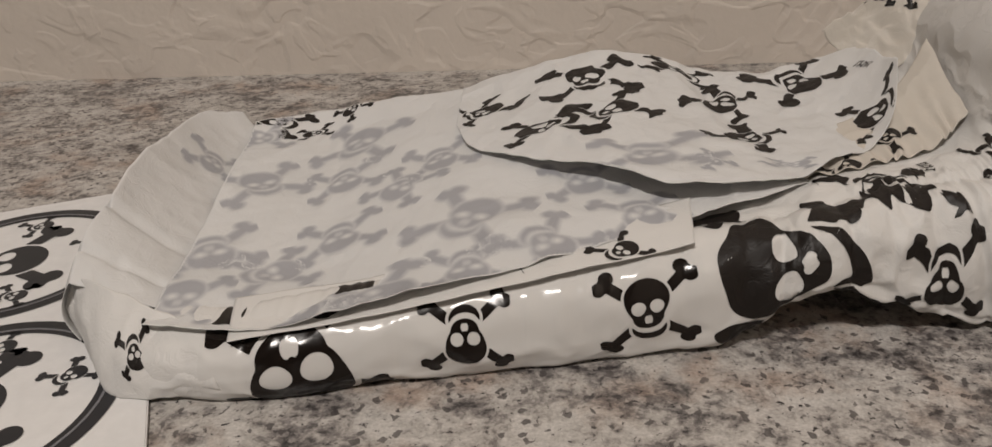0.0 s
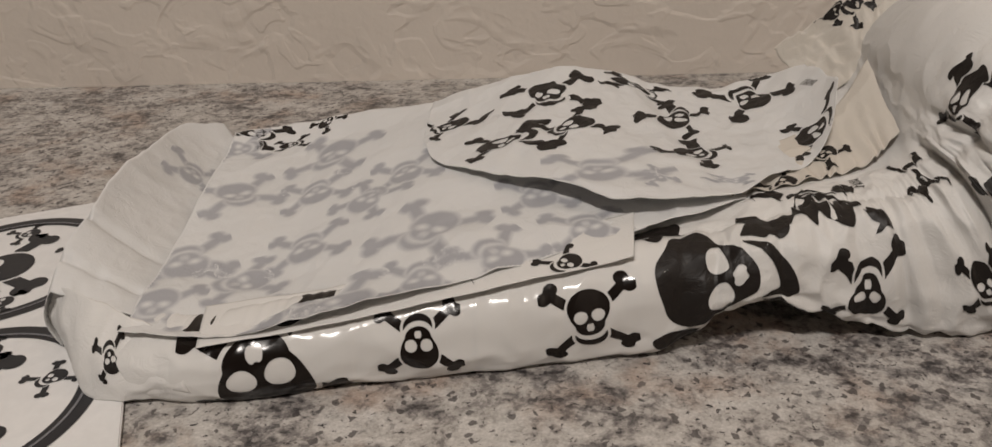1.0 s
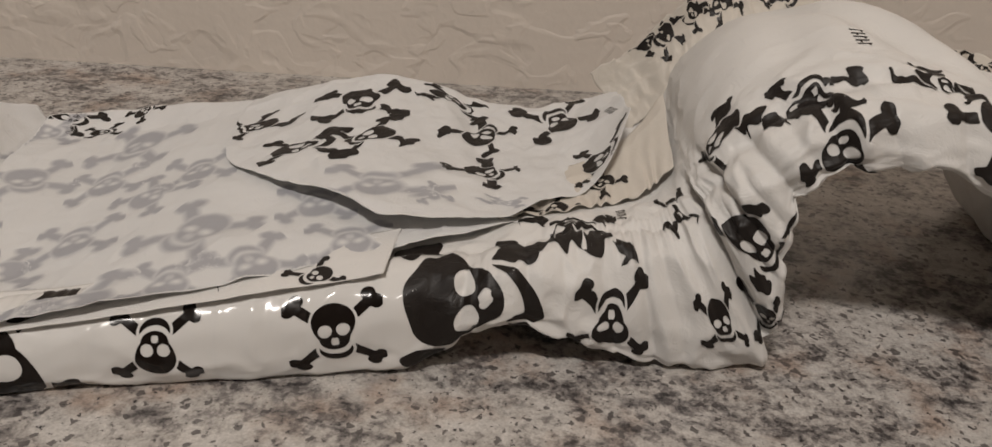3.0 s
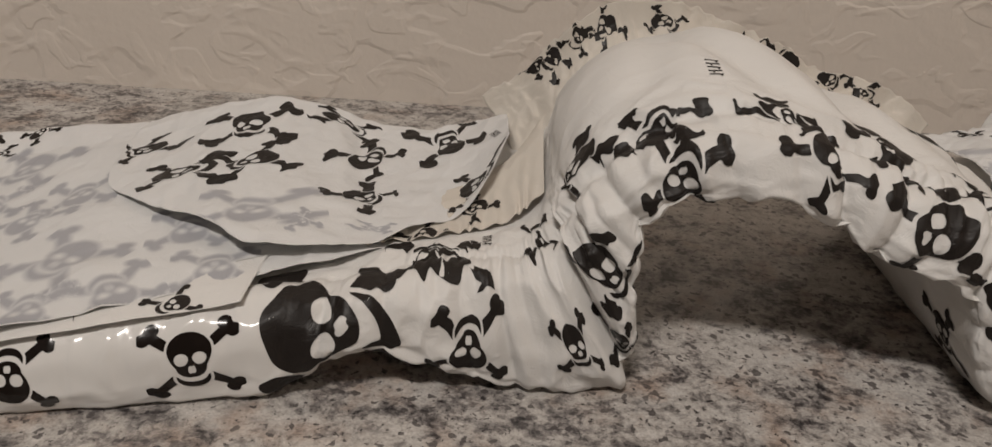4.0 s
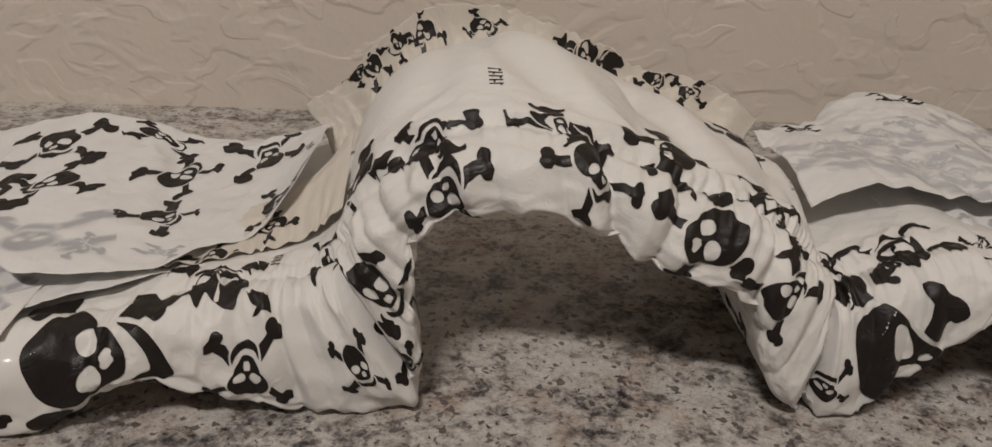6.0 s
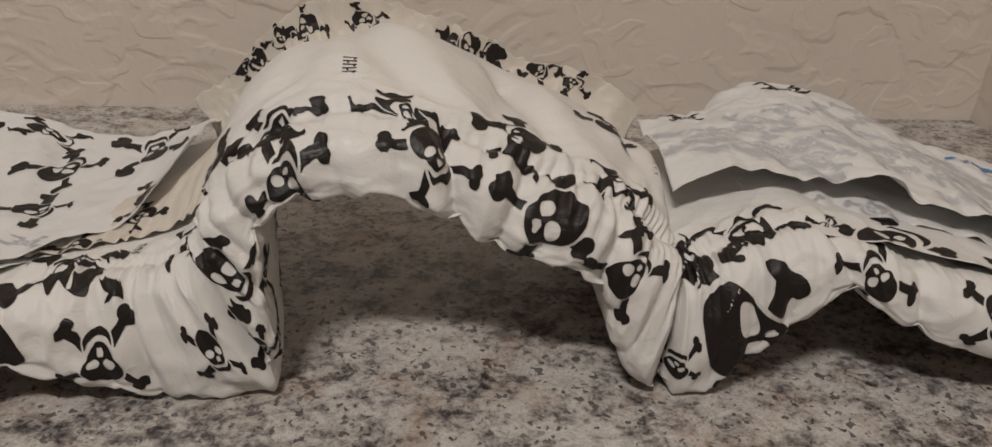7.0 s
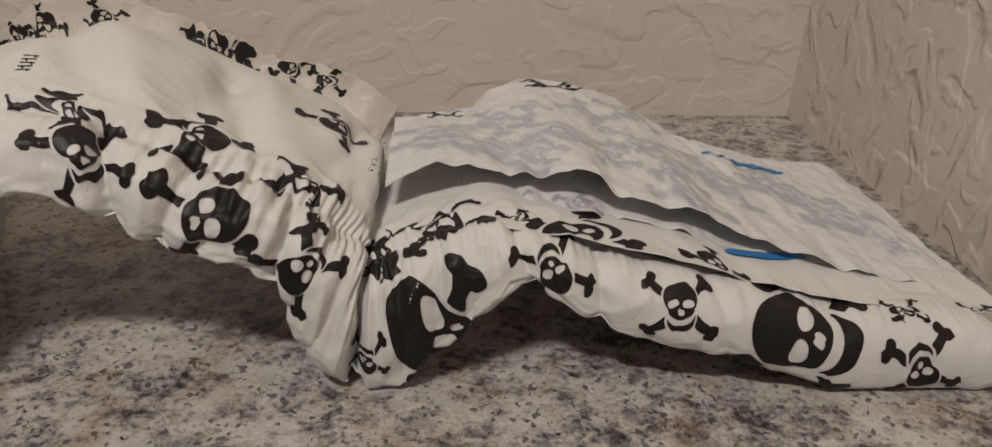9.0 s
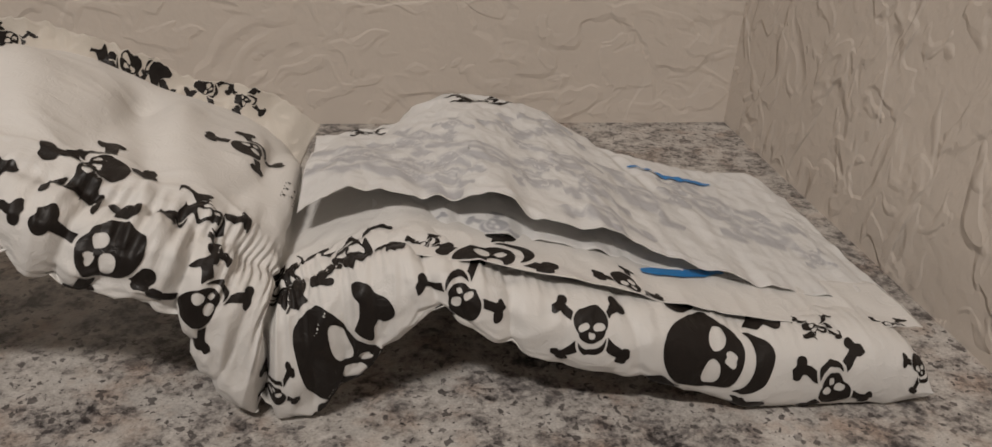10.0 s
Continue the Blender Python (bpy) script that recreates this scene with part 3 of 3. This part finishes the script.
def lip_points():
    """Film rising from the wing to a soft top edge and falling to the counter outside."""
    u, v = np.linspace(0, 1, 140), np.linspace(0, 1, 80)
    a, b, c = (spline(k, u)[:, None] for k in (LIP_A, LIP_B, LIP_C))
    U, V = np.meshgrid(u, v, indexing="ij")
    t, w = np.clip(V / .62, 0, 1)[..., None], np.clip((V - .62) / .38, 0, 1)[..., None]
    P = np.where(V[..., None] < .62, a * (1 - t) + b * t, b * (1 - w) + c * w)
    P[:, :, 2] -= .0040 * np.sin(np.pi * t[..., 0]) * np.clip(U * 4, 0, 1)
    P[:, :, 0] -= .005 * np.sin(np.pi * w[..., 0])
    pleat = np.exp(-(((U - .21 - .10 * (1 - V)) / .016) ** 2)) * np.clip(V * 3, 0, 1)
    fold = np.exp(-(((U - .08 - .05 * (1 - V)) / .012) ** 2))
    P[:, :, 2] += -.0035 * pleat - .0020 * fold + crumple(P[:, :, 0], P[:, :, 1], .0016, 40, 21) + crumple(P[:, :, 0], P[:, :, 1], .0006, 110, 4)
    return P


lip_P = lip_points()
LIP = Sheet(lip_P)
end_lip = LIP.build("turned_up_end", LINER, diaper, thick=0.0002)

# film tucked in round the front corner of that end
TUCK_LOW = [(0, 1.014, 1.446, .003), (.35, 1.034, 1.418, .002), (.7, 1.054, 1.402, .002), (1, 1.090, 1.404, .003)]
TUCK_TOP = [(0, 1.022, 1.438, .0255), (.35, 1.033, 1.431, .0305), (.6, 1.046, 1.427, .0285), (.8, 1.060, 1.422, .0250), (1, 1.084, 1.411, .0190)]
TUCK = Sheet(patch(TUCK_LOW, TUCK_TOP, lambda u, v: 0 * u, 70, 50, lambda x, y, u, v: 0 * u), True)
TUCK.P[:, :, 1] -= (.006 * np.sin(np.pi * np.linspace(0, 1, 50)))[None, :] + crumple(TUCK.P[:, :, 0], TUCK.P[:, :, 2], .003, 60, 2)
TUCK = Sheet(TUCK.P)
corner_tuck = TUCK.build("corner_tuck", SHELL, diaper, thick=0.0002)

# folded wing at the other end
RIGHT_FRONT = [(0, 1.556, 1.507, .066), (.04, 1.567, 1.506, .0715), (.08, 1.577, 1.501, .0795), (.13, 1.592, 1.500, .0775), (.21, 1.616, 1.499, .0730), (.29, 1.640, 1.491, .0775), (.33, 1.651, 1.489, .0740), (.36, 1.660, 1.488, .0675), (.41, 1.676, 1.488, .0635), (.49, 1.700, 1.488, .0585), (.56, 1.720, 1.485, .0490), (.63, 1.740, 1.483, .0425), (.73, 1.768, 1.481, .0340), (.84, 1.798, 1.480, .0280), (.92, 1.818, 1.477, .0230), (1, 1.838, 1.473, .0200)]
RIGHT_REAR = [(0, 1.560, 1.600, .061), (.07, 1.580, 1.610, .060), (.14, 1.600, 1.622, .060), (.2, 1.615, 1.636, .0665), (.26, 1.630, 1.641, .0710), (.38, 1.664, 1.641, .0675), (.48, 1.691, 1.640, .0605), (.53, 1.705, 1.626, .0540), (.64, 1.737, 1.604, .0465), (.79, 1.780, 1.610, .0340), (.9, 1.813, 1.610, .0310), (1, 1.828, 1.590, .0250)]
right_P = patch(RIGHT_FRONT, RIGHT_REAR, lambda u, v: .004 * np.sin(np.pi * v) * (1 - u), 260, 130, lambda x, y, u, v: (1 - .6 * u) * (crumple(x, y, .0038, 34, 5) + crumple(x, y, .0016, 95, 19)) * (.5 + .5 * v) + crumple(x, y, .0010, 80, 9) + .0022 * (1 - v) ** 2 * vnoise(u * 38, v * 3) - .003 * np.exp(-(((u - .70 + .12 * v) / .018) ** 2)) * v)
RIGHT = Sheet(right_P)
right_wing = tagged(RIGHT.build("folded_wing", LINER, diaper, thick=0.0002), "crumpled film wing, skull print showing through grey")

# film layer under that wing
UNDER_FRONT = [(0, 1.600, 1.464, .068), (.2, 1.640, 1.460, .062), (.4, 1.690, 1.458, .050), (.6, 1.735, 1.456, .037), (.8, 1.780, 1.456, .029), (1, 1.832, 1.456, .025)]
UNDER_REAR = [(0, 1.585, 1.600, .045), (.3, 1.660, 1.600, .042), (.6, 1.735, 1.600, .030), (1, 1.834, 1.600, .012)]
under_P = patch(UNDER_FRONT, UNDER_REAR, lambda u, v: .002 * np.exp(-(((v - .2) / .12) ** 2)) + .005 * np.exp(-(((v - .45) / .2) ** 2)) * (1 - u), 220, 110, lambda x, y, u, v: crumple(x, y, .0022, 34, 8))
UNDER = Sheet(under_P)
under_film = UNDER.build("inner_film", SHELL, diaper, thick=0.0002)

# grey-white lining film lying slack between that layer and the wing
LINING_FRONT = [(0, 1.588, 1.495, .0590), (.2, 1.618, 1.489, .0605), (.4, 1.650, 1.488, .0585), (.6, 1.690, 1.488, .0490), (.8, 1.728, 1.488, .0390), (1, 1.775, 1.486, .0270)]
LINING_REAR = [(0, 1.590, 1.600, .052), (.3, 1.640, 1.605, .056), (.6, 1.700, 1.602, .044), (1, 1.790, 1.595, .026)]
LINING = Sheet(patch(LINING_FRONT, LINING_REAR, lambda u, v: .006 * np.sin(np.pi * np.clip(v * 2.2, 0, 1)) * (1 - u), 160, 70, lambda x, y, u, v: crumple(x, y, .0020, 40, 27) + .0022 * (1 - v) ** 2 * vnoise(u * 24 + 3, v * 3)))
lining = LINING.build("lining_film", LINER, diaper, thick=0.0002)

# ruffled leg cuff along the far side of the arch
CUFF_TOP = [(0, 1.326, 1.606, .064), (.1, 1.350, 1.606, .086), (.2, 1.371, 1.606, .107), (.32, 1.393, 1.608, .119), (.45, 1.421, 1.608, .120), (.6, 1.457, 1.608, .110), (.78, 1.500, 1.606, .095), (.92, 1.540, 1.604, .084), (1, 1.562, 1.600, .068)]
CUFF_FOOT = [(0, 1.345, 1.582, .046), (.1, 1.364, 1.582, .062), (.2, 1.380, 1.584, .078), (.32, 1.400, 1.586, .090), (.45, 1.421, 1.586, .092), (.6, 1.450, 1.586, .084), (.78, 1.490, 1.584, .066), (.92, 1.524, 1.582, .054), (1, 1.548, 1.582, .044)]


def cuff_wave(x, y, u, v):
    return v * (.0005 * np.sin(u * 190 + 6 * vnoise(u * 20, v)) + .0035 * vnoise(u * 13 + 2, v)) + crumple(u * 1.2, v * .15, .002, 30, 2)


cuff_P = patch(CUFF_FOOT, CUFF_TOP, lambda u, v: 0 * u, 320, 50, cuff_wave)
cuff_P[:, :, 1] += .006 * np.sin(np.pi * np.linspace(0, 1, 50))[None, :] + .0022 * vnoise(np.linspace(0, 26, 320)[:, None], np.linspace(0, 2, 50)[None, :])
CUFF_SHEET = Sheet(cuff_P)
leg_cuff = tagged(CUFF_SHEET.build("leg_cuff", CUFF, diaper, thick=0.0002), "ruffled cream leg cuff with black print")

# cream inner cuff showing between the turned-over flap and the elastic
INNER_FRONT = [(0, 1.284, 1.481, .0438), (.4, 1.318, 1.489, .0462), (.75, 1.343, 1.499, .0492), (1, 1.357, 1.510, .0580)]
INNER_REAR = [(0, 1.298, 1.524, .0450), (.4, 1.324, 1.532, .0505), (.75, 1.344, 1.546, .0605), (1, 1.357, 1.560, .0740)]
INNER = Sheet(patch(INNER_FRONT, INNER_REAR, lambda u, v: 0 * u, 110, 50, lambda x, y, u, v: crumple(x, y, .0014, 50, 31) + .0010 * np.sin(u * 60 + 4 * vnoise(u * 9, v * 2)) * (1 - v) ** 2))
inner_cuff = tagged(INNER.build("inner_cuff", CUFF, diaper, thick=0.0002), "cream inner leg cuff")

# ---- printed card ----
CARD_U, CARD_V = Vector((0.915, 0.403, 0)), Vector((-0.403, 0.915, 0))
card = tagged(new("printed_card"), "white card printed with ringed black skulls on the granite", "card")
card.location = (1.0, 1.395, 0.0)


def card_point(a, b, z):
    return Vector((1.0, 1.395, z)) + CARD_U * a + CARD_V * b


def card_sheet():
    bm = bmesh.new()
    bmesh.ops.create_cube(bm, size=1.0)
    for v in bm.verts:
        v.co = card_point(-0.25 + (v.co.x + 0.5) * 0.3095, -0.17 + (v.co.y + 0.5) * 0.341, 0.0002 + (v.co.z + 0.5) * 0.0018)
    bmesh.ops.bevel(bm, geom=bm.edges[:], offset=0.0004, segments=2, affect="EDGES")
    me = bpy.data.meshes.new("sheet")
    bm.to_mesh(me)
    bm.free()
    me.materials.append(PAPER)
    ob = new("sheet", me)
    hang(ob, card)
    return ob


sheet = card_sheet()
ua, va = np.linspace(-0.249, 0.0590, 90), np.linspace(-0.169, 0.170, 90)
CARD = Sheet(np.array([[tuple(card_point(a, b, 0.0021)) for b in va] for a in ua]))


def ring(a, b, r0, r1, mat, z):
    n = 96
    verts = [card_point(a + r * math.cos(2 * math.pi * k / n), b + r * math.sin(2 * math.pi * k / n), z) for k in range(n) for r in (r0, r1)]
    faces = [(2 * k, 2 * k + 1, (2 * k + 3) % (2 * n), (2 * k + 2) % (2 * n)) for k in range(n)]
    mesh_object("ring", verts, faces, mat, sheet, False)


def card_stamp(a, b, size, turn):
    stamp(CARD, sheet, "front", (a + 0.249) / 0.308, (b + 0.169) / 0.339, size, turn, 1.0, CARD_INK, lift=0.0002)


for col in (0.0, -0.109):
    for row in (-0.109, 0.0, 0.109):
        ring(col, row, 0.0467, 0.0515, CARD_INK, 0.0023)
        ring(col, row, 0.0458, 0.0467, CARD_GREY, 0.0024)
        ring(col, row, 0.0435, 0.0458, CARD_INK, 0.0023)
        card_stamp(col - 0.006, row, 0.062, -90)
        for da, db, turn in ((0.033, 0.005, -60), (0.006, 0.034, -75), (0.004, -0.034, -110), (-0.034, 0.012, -90)):
            card_stamp(col + da, row + db, 0.019, turn)

# ---- prints ----
# place along and across each panel, size in metres, turn in degrees, breadth
BODY_PRINTS_A = [
    (0.1258, 0.4735, 0.0326, 177, 0.95), (0.1903, 0.4731, 0.034, 3, 1.05), (0.3112, 0.4618, 0.034, -170, 0.9), (0.2976, 0.5508, 0.04, 173, 1.1), (0.3637, 0.5676, 0.034, -179, 0.5),
    (0.366, 0.4662, 0.027, 7, 0.6), (0.4378, 0.5769, 0.0326, -78, 0.7), (0.4743, 0.5445, 0.028, 156, 1.2), (0.4747, 0.4718, 0.0304, 154, 0.95), (0.5143, 0.5498, 0.034, -126, 0.55),
    (0.5239, 0.4989, 0.034, 38, 0.95), (0.5521, 0.565, 0.034, 180, 0.6), (0.61, 0.4765, 0.034, 175, 0.9), (0.6046, 0.7551, 0.034, 150, 0.9), (0.5971, 0.5581, 0.034, 76, 0.75),
    (0.6699, 0.4576, 0.019, -174, 0.8),
]
BODY_PRINTS_B = [
    (0.5557, 0.595, 0.034, -126, 1), (0.7743, 0.4821, 0.0314, -139, 0.95), (0.7199, 0.5588, 0.034, -171, 1.1), (0.8319, 0.4871, 0.032, 11, 1), (0.9501, 0.461, 0.034, -163, 1),
    (0.9935, 0.4905, 0.0207, 40, 0.8), (0.6797, 0.5568, 0.034, -171, 0.4), (0.6735, 0.5498, 0.034, -5, 0.25), (0.7637, 0.5517, 0.016, 127, 0.6), (0.3955, 0.4416, 0.0217, -62, 0.6),
    (0.4339, 0.2265, 0.0175, -69, 0.9), (0.4309, 0.3592, 0.0226, -112, 0.8), (0.4033, 0.3479, 0.0236, -137, 0.8), (0.4014, 0.1107, 0.0266, -126, 0.7), (0.6313, 0.3399, 0.034, 98, 0.8),
    (0.9481, 0.53, 0.022, 101, 0.6),
]
BODY_LARGE_PRINTS = [
    (0.2468, 0.4796, 0.0544, 79, 0.95), (0.4192, 0.4724, 0.03, -31, 0.8), (0.8944, 0.4866, 0.0572, 90, 1),
]
BODY_JAWLESS_PRINTS = [
    (0.067, 0.4686, 0.056, -172, 1), (0.5665, 0.4802, 0.0363, -59, 1), (0.7157, 0.4425, 0.052, 72, 0.8),
]
FLAP_PRINTS = [
    (0.3589, 0.7341, 0.0434, 19, 1.13), (0.0958, 0.4216, 0.033, -15, 0.78), (0.2992, 0.2678, 0.048, 128, 0.65), (0.4271, 0.4561, 0.0429, -34, 0.7), (0.576, 0.913, 0.0442, 83, 0.43),
    (0.6484, 0.6797, 0.0408, 144, 0.7), (0.8338, 0.7886, 0.048, -167, 0.86), (0.646, 0.3578, 0.033, 39, 0.95), (0.9031, 0.128, 0.033, 47, 0.95),
]
FLAP_FAINT_PRINTS = [
    (0.4934, 0.1579, 0.0367, -140, 1.15), (0.6697, 0.09, 0.0203, -136, 0.43), (0.5753, 0.148, 0.0212, -155, 0.72),
]
LEFT_PRINTS = [
    (0.3068, 0.7907, 0.046, -14, 1), (0.2779, 0.5888, 0.036, -169, 1), (0.4754, 0.2329, 0.046, -42, 1), (0.2783, 0.3225, 0.036, -173, 1), (0.0398, 0.2928, 0.042, -149, 1),
    (0.6979, 0.0705, 0.034, 174, 1), (0.6439, 0.2917, 0.034, 175, 1), (0.1645, 0.2218, 0.036, -63, 1), (0.4571, 0.0474, 0.034, 170, 1), (0.0328, 0.1036, 0.036, 9, 1),
    (0.3384, 0.0231, 0.046, -83, 1), (0.0879, 0.6146, 0.042, 32, 1), (0.4542, 0.5623, 0.036, -175, 1), (0.5597, 0.0534, 0.036, -160, 1), (0.033, 0.9067, 0.036, 103, 1),
    (0.3864, 0.4694, 0.034, 141, 1), (0.2237, 0.0395, 0.036, -145, 1),
]
LEFT_EDGE_PRINTS = [
    (0.0692, 0.9852, 0.0459, 55, 0.5), (0.2854, 0.9835, 0.0212, 138, 0.8), (0.1879, 0.9101, 0.0218, 105, 0.5),
]
RIGHT_PRINTS = [
    (0.3032, 0.3201, 0.0338, 175, 2), (0.1554, 0.2253, 0.0444, 154, 1.4), (0.3725, 0.2696, 0.0236, -164, 1.2), (0.233, 0.1611, 0.0196, 159, 1.6), (0.4458, 0.4457, 0.0349, -177, 1.3),
    (0.7445, 0.5951, 0.046, 136, 1.2), (0.5804, 0.4601, 0.046, 171, 1.2), (0.0895, 0.4034, 0.046, 169, 1.4), (0.2574, 0.5705, 0.0174, 121, 1.3), (0.473, 0.0902, 0.0365, 147, 1.2),
    (0.8201, 0.4201, 0.0445, 167, 1.2), (0.8898, 0.2843, 0.0197, -162, 1), (0.6905, 0.7194, 0.0197, -169, 1), (0.4656, 0.7805, 0.036, -154, 1), (0.4749, 0.2916, 0.036, -171, 1),
    (0.3763, 0.658, 0.036, -126, 1), (0.1779, 0.5059, 0.036, 122, 1),
]
RIGHT_EDGE_PRINTS = [
    (0.3294, 0.9341, 0.046, 113, 0.25), (0.0938, 0.91, 0.0213, 66, 0.5),
]
UNDER_PRINTS = [
    (0.9399, 0.0021, 0.023, 92, 0.6), (0.4217, 0.0411, 0.0314, 35, 0.7),
]
UNDER_LARGE_PRINTS = [
    (0.1813, 0.0443, 0.046, 126, 0.75),
]
LINING_PRINTS = [
    (0.3412, 0.0444, 0.0202, -67, 1), (0.159, 0.0625, 0.0147, -111, 1),
]
INNER_PRINTS = [
    (0.508, 0.3787, 0.022, -65, 0.8), (0.2625, 0.0371, 0.022, -66, 0.7),
]
STRIP_PRINTS = [
    (0.8117, 0.1936, 0.0202, -68, 1),
]
CUFF_PRINTS = [
    (0.2718, 0.6755, 0.02, -61, 1.1), (0.6601, 0.742, 0.02, -38, 1.2), (0.713, 0.8387, 0.02, -87, 1), (0.1403, 0.7745, 0.02, -82, 1), (0.8757, 0.7852, 0.02, 108, 0.8),
    (0.4288, 0.6586, 0.022, 67, 0.8), (0.1093, 0.9064, 0.02, 102, 0.8), (0.7101, 0.484, 0.0252, 135, 0.6), (0.6142, 0.5335, 0.02, -24, 1.2), (0.8064, 0.861, 0.02, 68, 1),
    (0.2048, 0.7658, 0.02, -72, 0.9),
]
LIP_PRINTS = [
    (0.7174, 0.3209, 0.0305, 95, 0.9),
]
TUCK_PRINTS = [
    (0.7599, 0.5697, 0.022, -142, 0.6),
]


def gathered(u, v):
    """How far the elastic crumples a print."""
    return 0.02 + 0.10 * math.exp(-(((v - 0.55) / 0.035) ** 2)) if u > 0.2 else 0.0


for prints, kind in ((BODY_PRINTS_A + BODY_PRINTS_B, "front"), (BODY_LARGE_PRINTS, "big"), (BODY_JAWLESS_PRINTS, "jawless")):
    for u, v, size, turn, breadth in prints:
        stamp(BODY, body, kind, u, v, size, turn, breadth, TAPE_INK if 0.035 < u < 0.2 and v > 0.38 else INK, crush=gathered(u, v))
lettering(BODY, body, 0.3248, 0.5853, 0.0101, 0.00404, -97, None, 5)
lettering(BODY, body, 0.4972, 0.6321, 0.0136, 0.00544, -88, None, 5)
lettering(BODY, body, 0.6318, 0.689, 0.0142, 0.00568, 89, None, 5)
for sheet_of, panel, prints, kind, crush in (
        (FLAP, left_flap, FLAP_PRINTS, "front", 0.05), (FLAP, left_flap, FLAP_FAINT_PRINTS, "faint", 0.0),
        (LEFT, left_wing, LEFT_PRINTS, "faint", 0.0), (LEFT, left_wing, LEFT_EDGE_PRINTS, "front", 0.0),
        (RIGHT, right_wing, RIGHT_PRINTS, "faint", 0.05), (RIGHT, right_wing, RIGHT_EDGE_PRINTS, "front", 0.0),
        (UNDER, under_film, UNDER_PRINTS, "front", 0.03), (UNDER, under_film, UNDER_LARGE_PRINTS, "big", 0.0),
        (LINING, lining, LINING_PRINTS, "faint", 0.0), (STRIP, film_strip, STRIP_PRINTS, "front", 0.0),
        (CUFF_SHEET, leg_cuff, CUFF_PRINTS, "front", 0.05), (LIP, end_lip, LIP_PRINTS, "faint", 0.0),
        (TUCK, corner_tuck, TUCK_PRINTS, "front", 0.0), (INNER, inner_cuff, INNER_PRINTS, "front", 0.03)):
    for u, v, size, turn, breadth in prints:
        stamp(sheet_of, panel, kind, u, v, size, turn, breadth, (SHOW_FAINT if panel is right_wing else INK_BEHIND) if kind == "faint" else INK, crush=crush)
lettering(FLAP, left_flap, 0.9635, 0.5116, 0.0109, 0.00436, -112, None, 5)
tape_mark(RIGHT, right_wing, 0.6116, 0.8408, 0.7866, 0.8274, 0.0042)
tape_mark(UNDER, under_film, 0.4650, 0.1537, 0.6617, 0.2502, 0.0075)
lettering(UNDER, under_film, 0.3288, 0.2018, 0.0045, 0.00405, -83, None, 1)
lettering(STRIP, film_strip, 0.605, 0.3103, 0.0047, 0.00423, 8, None, 1)
